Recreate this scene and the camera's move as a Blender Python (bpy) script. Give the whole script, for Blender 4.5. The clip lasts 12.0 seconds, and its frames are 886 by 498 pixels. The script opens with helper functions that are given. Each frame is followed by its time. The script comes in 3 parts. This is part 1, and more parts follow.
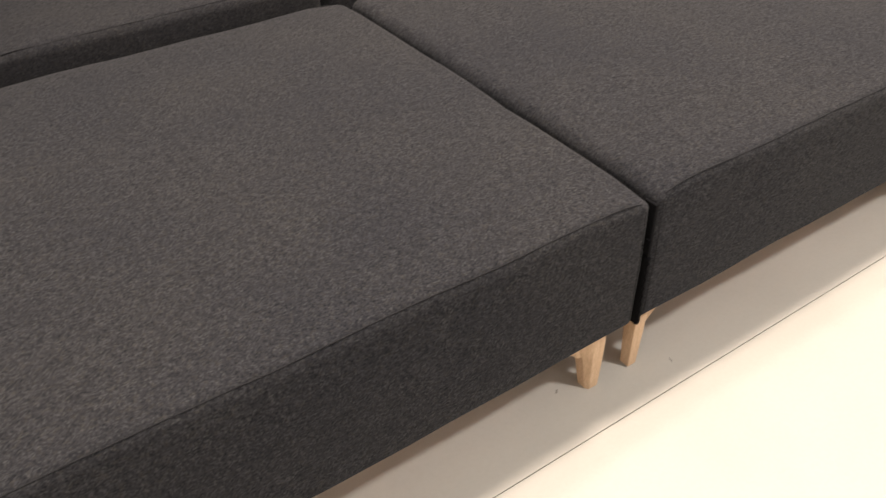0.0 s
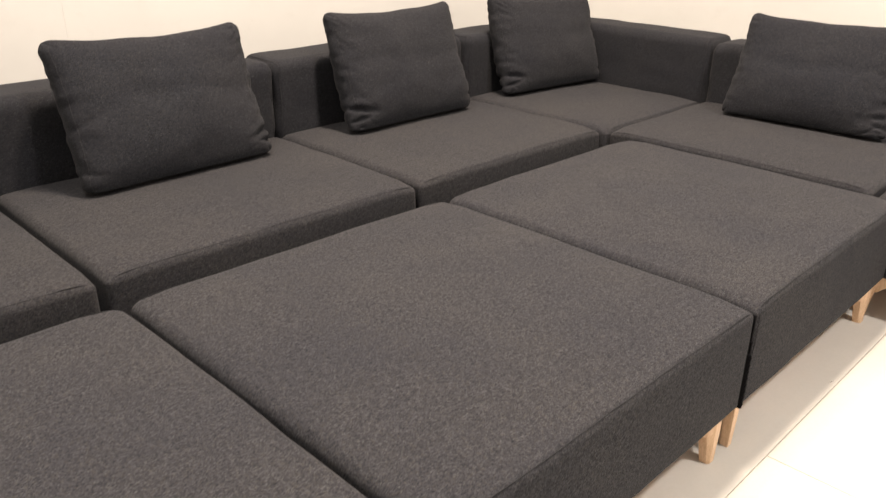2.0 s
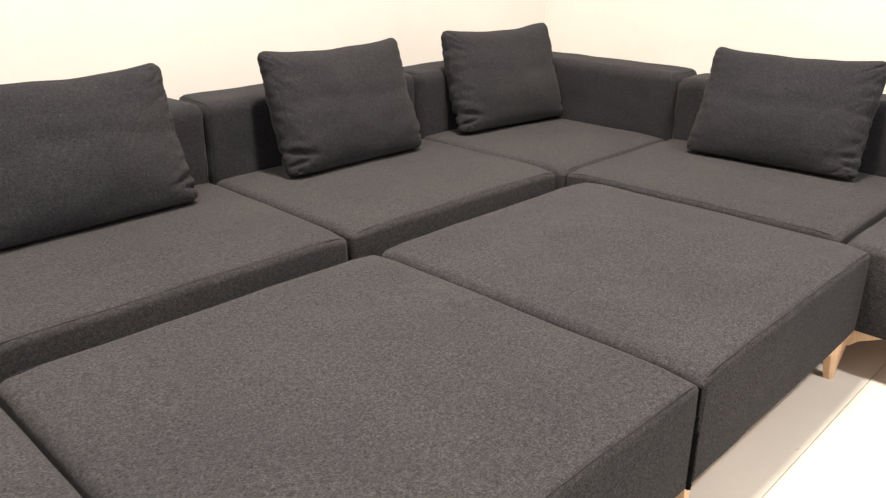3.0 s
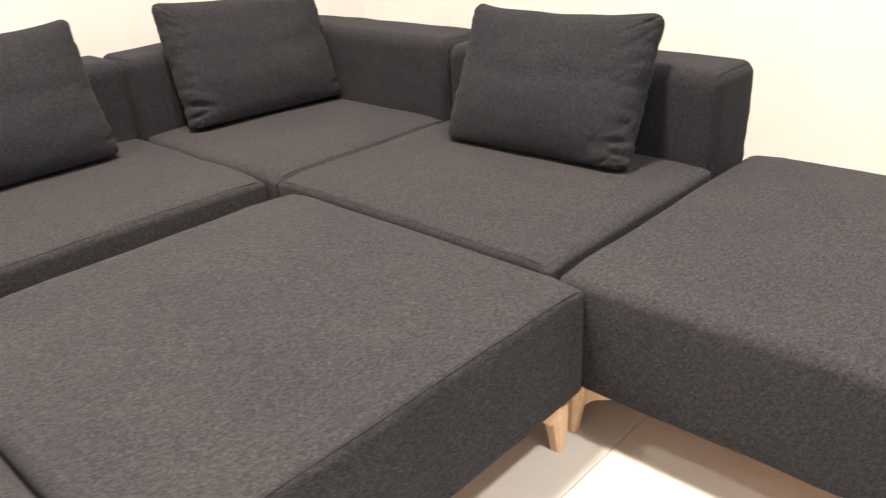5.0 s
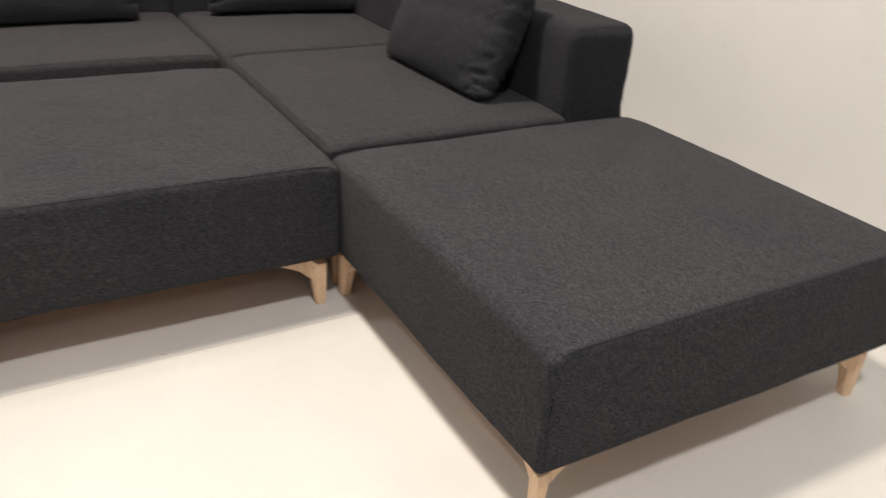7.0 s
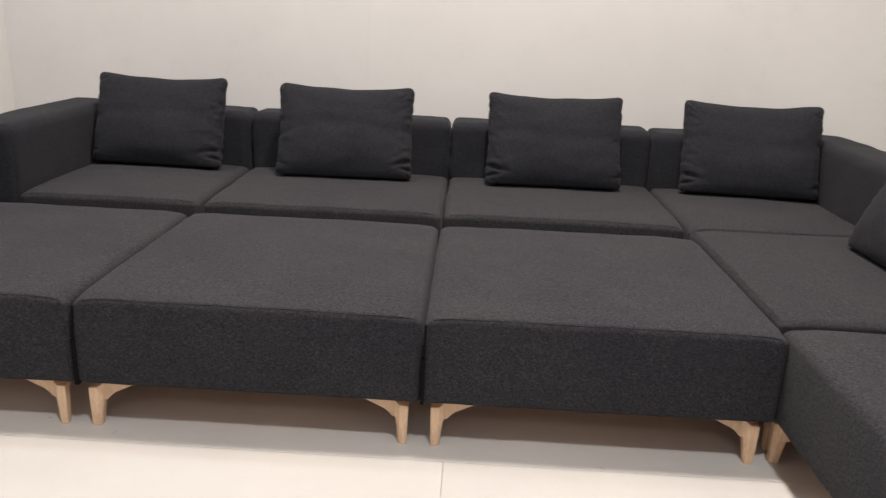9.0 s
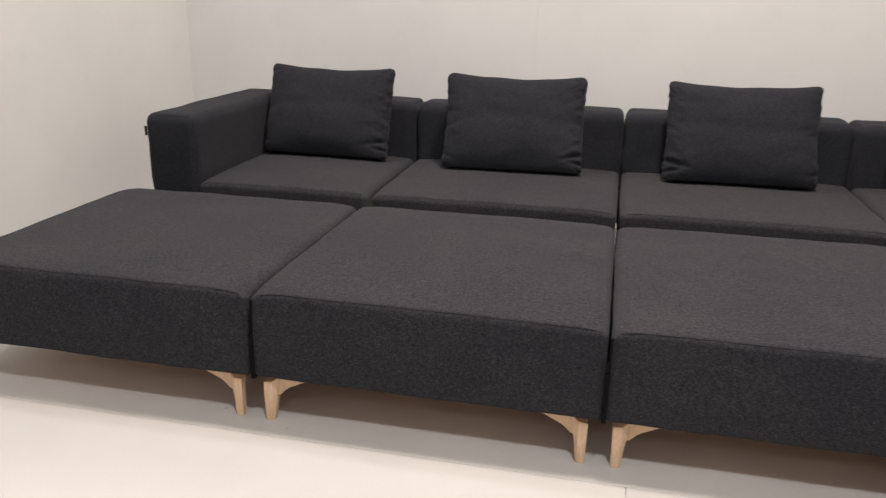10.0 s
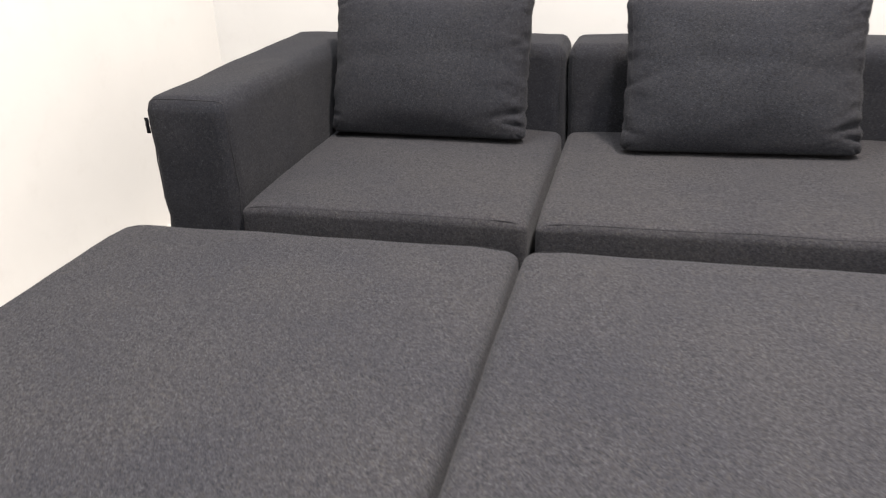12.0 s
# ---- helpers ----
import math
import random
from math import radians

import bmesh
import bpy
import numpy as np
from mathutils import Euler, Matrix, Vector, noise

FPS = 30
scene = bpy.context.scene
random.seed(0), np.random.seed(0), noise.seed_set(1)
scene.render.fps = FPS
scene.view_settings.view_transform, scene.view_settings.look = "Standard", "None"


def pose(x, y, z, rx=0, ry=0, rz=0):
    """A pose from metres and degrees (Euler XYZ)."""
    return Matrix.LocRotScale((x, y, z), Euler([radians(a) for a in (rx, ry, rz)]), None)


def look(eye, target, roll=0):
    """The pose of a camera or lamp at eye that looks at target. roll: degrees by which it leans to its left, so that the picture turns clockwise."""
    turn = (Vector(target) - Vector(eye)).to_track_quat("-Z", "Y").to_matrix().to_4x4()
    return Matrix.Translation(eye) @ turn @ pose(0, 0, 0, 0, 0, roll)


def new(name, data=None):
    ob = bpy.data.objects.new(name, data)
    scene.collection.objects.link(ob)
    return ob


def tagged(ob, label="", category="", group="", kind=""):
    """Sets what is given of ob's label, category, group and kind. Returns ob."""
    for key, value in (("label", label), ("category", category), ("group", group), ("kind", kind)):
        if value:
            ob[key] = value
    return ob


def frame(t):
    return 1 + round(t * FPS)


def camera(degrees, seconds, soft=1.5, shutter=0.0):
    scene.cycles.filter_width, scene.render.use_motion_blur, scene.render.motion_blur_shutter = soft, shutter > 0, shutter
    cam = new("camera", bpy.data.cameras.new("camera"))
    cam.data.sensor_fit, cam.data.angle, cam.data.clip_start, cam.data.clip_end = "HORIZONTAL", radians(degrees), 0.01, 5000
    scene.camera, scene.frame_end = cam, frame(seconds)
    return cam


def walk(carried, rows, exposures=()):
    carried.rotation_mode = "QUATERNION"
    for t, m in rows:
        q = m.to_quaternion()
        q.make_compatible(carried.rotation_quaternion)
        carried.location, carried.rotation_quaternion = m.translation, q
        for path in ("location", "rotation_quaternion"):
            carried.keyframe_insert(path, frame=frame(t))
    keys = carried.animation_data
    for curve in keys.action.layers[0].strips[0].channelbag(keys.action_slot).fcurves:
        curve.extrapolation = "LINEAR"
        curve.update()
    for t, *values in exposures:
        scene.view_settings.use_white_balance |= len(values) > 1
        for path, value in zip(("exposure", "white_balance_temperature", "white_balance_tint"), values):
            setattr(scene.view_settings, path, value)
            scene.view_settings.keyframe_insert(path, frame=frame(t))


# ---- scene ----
cam = camera(59.1, 12.0, soft=1.3, shutter=0.24)
PATH = [
    (0, (-1.892, -0.681, 1.118), (-1.046, 0.633, -0.13), -1.6),
    (0.5, (-1.837, -0.691, 1.122), (-0.807, 0.584, -0.024), -1.4),
    (1, (-1.786, -0.673, 1.148), (-0.607, 0.542, 0.083), -1.0),
    (1.5, (-1.754, -0.647, 1.194), (-0.515, 0.618, 0.264), 0.6),
    (2, (-1.688, -0.635, 1.252), (-0.383, 0.654, 0.454), 0.9),
    (2.5, (-1.582, -0.622, 1.28), (-0.239, 0.668, 0.55), 0.9),
    (2.7, (-1.513, -0.621, 1.27), (-0.175, 0.677, 0.546), 0.7),
    (4.3, (-0.79, -0.668, 1.2), (0.528, 0.612, 0.41), -1.9),
    (4.5, (-0.63, -0.718, 1.208), (0.681, 0.552, 0.391), -2.5),
    (5, (-0.276, -0.838, 1.209), (1.03, 0.423, 0.371), -3.3),
    (5.5, (0.082, -1.001, 1.181), (1.408, 0.23, 0.327), -3.1),
    (6, (0.357, -1.229, 1.091), (1.706, -0.051, 0.2), -1.6),
    (6.2, (0.378, -1.351, 1.098), (1.688, -0.149, 0.182), -0.2),
    (6.5, (0.357, -1.544, 1.09), (1.59, -0.272, 0.162), 1.0),
    (6.7, (0.321, -1.656, 1.113), (1.457, -0.305, 0.173), 2.3),
    (7, (0.276, -1.796, 1.178), (1.179, -0.269, 0.254), 3.7),
    (7.5, (0.247, -2.019, 1.252), (0.803, -0.261, 0.476), 3.8),
    (7.7, (0.233, -2.064, 1.268), (0.711, -0.27, 0.523), 3.9),
    (9.3, (0.026, -2.103, 1.266), (-0.125, -0.194, 0.69), 2.4),
    (9.5, (0.007, -2.094, 1.273), (-0.202, -0.192, 0.691), 2.3),
    (10, (-0.074, -1.962, 1.261), (-0.481, -0.107, 0.634), 1.1),
    (10.5, (-0.18, -1.757, 1.239), (-0.672, 0.069, 0.586), 0.7),
    (11, (-0.286, -1.392, 1.204), (-0.784, 0.42, 0.519), -0.0),
    (11.5, (-0.54, -0.994, 1.196), (-1.068, 0.77, 0.414), -2.1),
    (12, (-0.821, -0.659, 1.203), (-1.296, 1.09, 0.358), -2.6),
]
EXPOSURES = [
    (0.0, 0.4, 7250, 14), (0.5, 0.54, 7450, 16), (1.5, 0.7, 7600, 16), (2.5, 0.94, 7300, 14), (4.5, 1.06, 7350, 15), (5.5, 1.12, 7250, 15), (6.0, 0.66, 7000, 13), (6.5, 0.3, 6900, 13),
    (7.0, 0.22, 6750, 12), (7.5, 0.12, 6650, 13), (9.5, 0.15, 6550, 15), (10.5, 0.02, 6500, 14), (11.0, 0.21, 6400, 13), (11.5, 0.74, 6450, 13), (12.0, 1.1, 6450, 13),
]
walk(cam, [(t, look(eye, target, roll)) for t, eye, target, roll in PATH], EXPOSURES)

# ---- light: unseen ceiling panels high over the showroom, one added as fill ----
world = bpy.data.worlds.new("world")
scene.world = world
world.use_nodes = True
world.node_tree.nodes["Background"].inputs[0].default_value = (0.9, 0.92, 1.0, 1)
world.node_tree.nodes["Background"].inputs[1].default_value = 0.01


def ceiling_lamp(x, y, z, watts, size=0.45, colour=(1.0, 0.935, 0.855)):
    data = bpy.data.lights.new("ceiling_lamp", "AREA")
    data.shape, data.size, data.energy, data.color = "DISK", size, watts, colour
    ob = new("ceiling_lamp", data)
    ob.matrix_world = look((x, y, z), (x, y + 0.001, 0))
    return tagged(ob, "unseen round ceiling panel lamp", "lamp", kind="structure")


LAMP_Z = 4.9
WARM, COOL = (1.0, 0.92, 0.83), (0.95, 0.965, 0.985)
ceiling_lamp(0.25, 0.62, LAMP_Z, 246, 0.5, WARM)
ceiling_lamp(0.5, -2.4, LAMP_Z, 152, 0.45, COOL)
# West lamp is added fill for the west wall, with no known source.
ceiling_lamp(-1.9, 1.3, LAMP_Z, 60, 0.45, (0.93, 0.965, 1.0))
ceiling_lamp(-0.3, -6.2, LAMP_Z, 52, 0.45, COOL)

# ---- materials ----


def material(name):
    m = bpy.data.materials.new(name)
    m.use_nodes = True
    nodes, links = m.node_tree.nodes, m.node_tree.links
    return m, nodes, links, nodes["Principled BSDF"]


def noise_node(nodes, links, vector, scale, detail=3.0, rough=0.55):
    n = nodes.new("ShaderNodeTexNoise")
    n.inputs["Scale"].default_value, n.inputs["Detail"].default_value, n.inputs["Roughness"].default_value = scale, detail, rough
    links.new(vector, n.inputs["Vector"])
    return n


def ramp_node(nodes, links, fac, stops):
    r = nodes.new("ShaderNodeValToRGB")
    while len(r.color_ramp.elements) < len(stops):
        r.color_ramp.elements.new(0.5)
    for e, (at, c) in zip(r.color_ramp.elements, stops):
        e.position, e.color = at, (*c, 1)
    links.new(fac, r.inputs[0])
    return r


def mix_node(nodes, links, kind, fac, a, b):
    n = nodes.new("ShaderNodeMix")
    n.data_type, n.blend_type = "RGBA", kind
    if isinstance(fac, float):
        n.inputs[0].default_value = fac
    else:
        links.new(fac, n.inputs[0])
    for socket, v in ((n.inputs[6], a), (n.inputs[7], b)):
        if isinstance(v, tuple):
            socket.default_value = (*v, 1)
        else:
            links.new(v, socket)
    return n.outputs[2]


def bump_node(nodes, links, height, strength, distance, normal=None):
    b = nodes.new("ShaderNodeBump")
    b.inputs["Strength"].default_value, b.inputs["Distance"].default_value = strength, distance
    links.new(height, b.inputs["Height"])
    if normal is not None:
        links.new(normal, b.inputs["Normal"])
    return b.outputs[0]


def place_node(nodes, links, shift=True, scale=(1, 1, 1)):
    """Object coordinates in metres, shifted by a random amount for each object."""
    coords = nodes.new("ShaderNodeTexCoord")
    mapping = nodes.new("ShaderNodeMapping")
    mapping.inputs["Scale"].default_value = scale
    links.new(coords.outputs["Object"], mapping.inputs["Vector"])
    if shift:
        info = nodes.new("ShaderNodeObjectInfo")
        times = nodes.new("ShaderNodeMath")
        times.operation = "MULTIPLY"
        times.inputs[1].default_value = 37.0
        links.new(info.outputs["Random"], times.inputs[0])
        links.new(times.outputs[0], mapping.inputs["Location"])
    return mapping.outputs[0]


def wool(name, dark, light, warm, fleck=215.0, pale_fibre=(0.095, 0.0935, 0.098), contrast=1.0):
    """A felted melange wool: mixed fibres in short flecks, a faint pile and broad patches of rubbed nap."""
    m, nodes, links, p = material(name)
    at = place_node(nodes, links)
    grain = noise_node(nodes, links, at, fleck, 1.5, 0.5)
    blend = noise_node(nodes, links, at, fleck * 0.42, 2, 0.55)
    fibre = noise_node(nodes, links, place_node(nodes, links, True, (1, 1.9, 1)), fleck * 1.6, 2, 0.6)
    patch = noise_node(nodes, links, at, 3.0, 3, 0.6)
    base = ramp_node(nodes, links, grain.outputs[0], [(0.32, dark), (0.68, light)])
    brown = ramp_node(nodes, links, noise_node(nodes, links, at, fleck * 0.7, 1, 0.5).outputs[0], [(0.56, (0, 0, 0)), (0.68, (1, 1, 1))])
    c = mix_node(nodes, links, "MIX", brown.outputs[0], base.outputs[0], warm)
    low, high = 1 - 0.4 * contrast, 1 + 0.5 * contrast
    thread = ramp_node(nodes, links, fibre.outputs[0], [(0.36, (low, low, low)), (0.5, (1, 1, 1)), (0.66, (high, high, high))])
    c = mix_node(nodes, links, "MULTIPLY", 1.0, c, thread.outputs[0])
    pale = ramp_node(nodes, links, noise_node(nodes, links, place_node(nodes, links, True, (1, 1.7, 1)), fleck * 1.15, 0, 0.5).outputs[0], [(0.67, (0, 0, 0)), (0.76, (1, 1, 1))])
    c = mix_node(nodes, links, "MIX", pale.outputs[0], c, pale_fibre)
    mottle = ramp_node(nodes, links, blend.outputs[0], [(0.32, (0.8, 0.8, 0.81)), (0.68, (1.2, 1.2, 1.19))])
    c = mix_node(nodes, links, "MULTIPLY", 1.0, c, mottle.outputs[0])
    worn = ramp_node(nodes, links, patch.outputs[0], [(0.3, (0.9, 0.91, 0.94)), (0.7, (1.1, 1.085, 1.05))])
    c = mix_node(nodes, links, "MULTIPLY", 1.0, c, worn.outputs[0])
    links.new(c, p.inputs["Base Color"])
    p.inputs["Roughness"].default_value = 0.95
    p.inputs["Specular IOR Level"].default_value = 0.08
    p.inputs["Sheen Weight"].default_value = 0.04
    p.inputs["Sheen Roughness"].default_value = 0.5
    nap = ramp_node(nodes, links, grain.outputs[0], [(0.36, (0.35, 0.35, 0.36)), (0.5, (0.68, 0.68, 0.69)), (0.64, (1.0, 0.99, 0.985))])
    links.new(nap.outputs[0], p.inputs["Sheen Tint"])
    n = bump_node(nodes, links, fibre.outputs[0], 0.2, 0.001)
    n = bump_node(nodes, links, grain.outputs[0], 0.2, 0.0012, n)
    n = bump_node(nodes, links, patch.outputs[0], 0.25, 0.012, n)
    links.new(n, p.inputs["Normal"])
    return m


FELT = wool("charcoal_wool_felt", (0.0159, 0.0158, 0.0185), (0.0323, 0.0321, 0.0357), (0.0300, 0.0286, 0.0289), 250.0, (0.047, 0.0475, 0.049), 0.85)
SEAT_FELT = wool("charcoal_seat_felt", (0.0168, 0.0164, 0.0187), (0.0320, 0.0315, 0.0343), (0.0299, 0.0284, 0.0280), 255.0, (0.04, 0.0406, 0.0411), 0.5)
WEAVE = wool("charcoal_woven_wool", (0.0117, 0.0121, 0.0144), (0.0190, 0.0196, 0.0231), (0.0195, 0.0192, 0.0200), 300.0, (0.0333, 0.0342, 0.0377), 0.35)


def thread_material():
    m, nodes, links, p = material("black_thread")
    at = place_node(nodes, links)
    n = noise_node(nodes, links, at, 500)
    links.new(ramp_node(nodes, links, n.outputs[0], [(0.3, (0.012, 0.012, 0.0135)), (0.7, (0.03, 0.0295, 0.032))]).outputs[0], p.inputs["Base Color"])
    p.inputs["Roughness"].default_value = 0.9
    p.inputs["Specular IOR Level"].default_value = 0.1
    return m


def ribbon_material():
    m, nodes, links, p = material("black_ribbon")
    at = place_node(nodes, links)
    n = noise_node(nodes, links, at, 900)
    links.new(ramp_node(nodes, links, n.outputs[0], [(0.3, (0.004, 0.004, 0.005)), (0.7, (0.01, 0.01, 0.011))]).outputs[0], p.inputs["Base Color"])
    p.inputs["Roughness"].default_value = 0.9
    p.inputs["Specular IOR Level"].default_value = 0.08
    return m


def beech_material():
    m, nodes, links, p = material("oiled_beech")
    at = place_node(nodes, links, True, (9, 9, 1.2))
    grain = noise_node(nodes, links, at, 14, 5, 0.6)
    pores = noise_node(nodes, links, place_node(nodes, links, True, (30, 30, 3)), 30, 2, 0.5)
    c = ramp_node(nodes, links, grain.outputs[0], [(0.3, (0.58, 0.39, 0.25)), (0.55, (0.66, 0.46, 0.305)), (0.75, (0.72, 0.52, 0.36))])
    fine = ramp_node(nodes, links, pores.outputs[0], [(0.35, (0.86, 0.83, 0.8)), (0.6, (1.03, 1.03, 1.03))])
    links.new(mix_node(nodes, links, "MULTIPLY", 1.0, c.outputs[0], fine.outputs[0]), p.inputs["Base Color"])
    p.inputs["Roughness"].default_value = 0.45
    p.inputs["Specular IOR Level"].default_value = 0.35
    links.new(bump_node(nodes, links, grain.outputs[0], 0.1, 0.001), p.inputs["Normal"])
    return m


def board_material():
    """The unseen brown board under the seats, brightened to bounce warm light onto the floor."""
    m, nodes, links, p = material("brightened_brown_board")
    n = noise_node(nodes, links, place_node(nodes, links), 90, 4)
    links.new(ramp_node(nodes, links, n.outputs[0], [(0.3, (0.8, 0.46, 0.31)), (0.7, (0.87, 0.53, 0.37))]).outputs[0], p.inputs["Base Color"])
    p.inputs["Roughness"].default_value = 0.7
    return m


def plaster_material():
    """Rolled wall paint: a fine orange-peel and faint patches of uneven coats."""
    m, nodes, links, p = material("warm_white_wall_paint")
    at = place_node(nodes, links, False)
    peel = noise_node(nodes, links, at, 220, 3)
    coat = noise_node(nodes, links, at, 1.6, 4, 0.6)
    scuff = noise_node(nodes, links, at, 9, 5, 0.7)
    c = ramp_node(nodes, links, coat.outputs[0], [(0.3, (0.52, 0.511, 0.49)), (0.7, (0.557, 0.547, 0.524))])
    s = ramp_node(nodes, links, scuff.outputs[0], [(0.25, (0.96, 0.955, 0.95)), (0.45, (1, 1, 1))])
    batch = nodes.new("ShaderNodeObjectInfo")
    tint = ramp_node(nodes, links, batch.outputs["Random"], [(0.0, (0.975, 0.975, 0.975)), (1.0, (1.0, 1.0, 1.0))])
    coats = mix_node(nodes, links, "MULTIPLY", 1.0, c.outputs[0], s.outputs[0])
    links.new(mix_node(nodes, links, "MULTIPLY", 1.0, coats, tint.outputs[0]), p.inputs["Base Color"])
    p.inputs["Roughness"].default_value = 0.75
    p.inputs["Specular IOR Level"].default_value = 0.3
    n = bump_node(nodes, links, peel.outputs[0], 0.12, 0.0006)
    links.new(bump_node(nodes, links, coat.outputs[0], 0.15, 0.006, n), p.inputs["Normal"])
    return m


def tile_material():
    """Large cream porcelain slabs, satin, with faint clouding and scuffs."""
    m, nodes, links, p = material("cream_porcelain")
    at = place_node(nodes, links, True)
    cloud = noise_node(nodes, links, at, 2.2, 5, 0.6)
    fine = noise_node(nodes, links, at, 130, 3, 0.6)
    scuff = noise_node(nodes, links, at, 14, 6, 0.75)
    c = ramp_node(nodes, links, cloud.outputs[0], [(0.3, (0.452, 0.434, 0.4)), (0.7, (0.496, 0.477, 0.44))])
    f = ramp_node(nodes, links, fine.outputs[0], [(0.3, (0.97, 0.97, 0.965)), (0.6, (1, 1, 1))])
    links.new(mix_node(nodes, links, "MULTIPLY", 1.0, c.outputs[0], f.outputs[0]), p.inputs["Base Color"])
    r = ramp_node(nodes, links, scuff.outputs[0], [(0.3, (0.36, 0.36, 0.36)), (0.7, (0.5, 0.5, 0.5))])
    links.new(r.outputs[0], p.inputs["Roughness"])
    p.inputs["Specular IOR Level"].default_value = 0.4
    links.new(bump_node(nodes, links, cloud.outputs[0], 0.05, 0.004), p.inputs["Normal"])
    return m


def plain_material(name, a, b, scale, rough):
    m, nodes, links, p = material(name)
    n = noise_node(nodes, links, place_node(nodes, links), scale, 4)
    links.new(ramp_node(nodes, links, n.outputs[0], [(0.3, a), (0.7, b)]).outputs[0], p.inputs["Base Color"])
    p.inputs["Roughness"].default_value = rough
    return m


THREAD, RIBBON, BEECH, BOARD, PLASTER, TILE = thread_material(), ribbon_material(), beech_material(), board_material(), plaster_material(), tile_material()
GROUT = plain_material("grey_grout", (0.21, 0.195, 0.175), (0.28, 0.26, 0.235), 60, 0.9)
CEILING = plain_material("grey_ceiling_paint", (0.3, 0.3, 0.3), (0.34, 0.34, 0.34), 3, 0.9)
PALE_THREAD = plain_material("pale_thread", (0.05, 0.05, 0.05), (0.08, 0.078, 0.075), 300, 0.9)
FAR_WALL = plain_material("grey_wall_paint", (0.4, 0.41, 0.42), (0.45, 0.46, 0.47), 3, 0.9)
CHIP = plain_material("rubbed_paint", (0.42, 0.41, 0.39), (0.5, 0.49, 0.465), 200, 0.8)
SCUFF = plain_material("grey_scuff", (0.24, 0.225, 0.205), (0.32, 0.3, 0.275), 80, 0.8)

# ---- mesh helpers ----


def mesh_of(name, bm, mat, smooth=True):
    me = bpy.data.meshes.new(name)
    bmesh.ops.recalc_face_normals(bm, faces=bm.faces)
    for f in bm.faces:
        f.smooth = smooth
    bm.to_mesh(me)
    bm.free()
    me.materials.append(mat)
    return me


def part(name, bm, mat, parent, label="", smooth=True):
    ob = new(name, mesh_of(name, bm, mat, smooth))
    ob.parent = parent
    return tagged(ob, label)


def thing(name, x, y, z, turn, label, category, group=""):
    ob = new(name)
    ob.empty_display_size = 0.1
    ob.matrix_world = pose(x, y, z, 0, 0, turn)
    return tagged(ob, label, category, group)


def box_bm(x0, x1, y0, y1, z0, z1, bevel=0.0, segments=2):
    bm = bmesh.new()
    bmesh.ops.create_cube(bm, size=1, matrix=Matrix.Translation(((x0 + x1) / 2, (y0 + y1) / 2, (z0 + z1) / 2)) @ Matrix.Diagonal((x1 - x0, y1 - y0, z1 - z0, 1)))
    if bevel:
        bmesh.ops.bevel(bm, geom=bm.edges[:], offset=bevel, segments=segments, profile=0.5, affect="EDGES")
    return bm


def tube(bm, points, radius, sides=6):
    rings, n = [], len(points)
    for i, p in enumerate(points):
        a = points[i - 1] if i else p
        b = points[i + 1] if i < n - 1 else p
        way = (Vector(b) - Vector(a)).normalized()
        side = way.cross(Vector((0.13, 0.21, 0.97))).normalized()
        up = side.cross(way)
        rings.append([bm.verts.new(Vector(p) + radius * (math.cos(k) * side + math.sin(k) * up)) for k in (2 * math.pi * j / sides for j in range(sides))])
    for r, s in zip(rings, rings[1:]):
        for j in range(sides):
            bm.faces.new((r[j], r[(j + 1) % sides], s[(j + 1) % sides], s[j]))


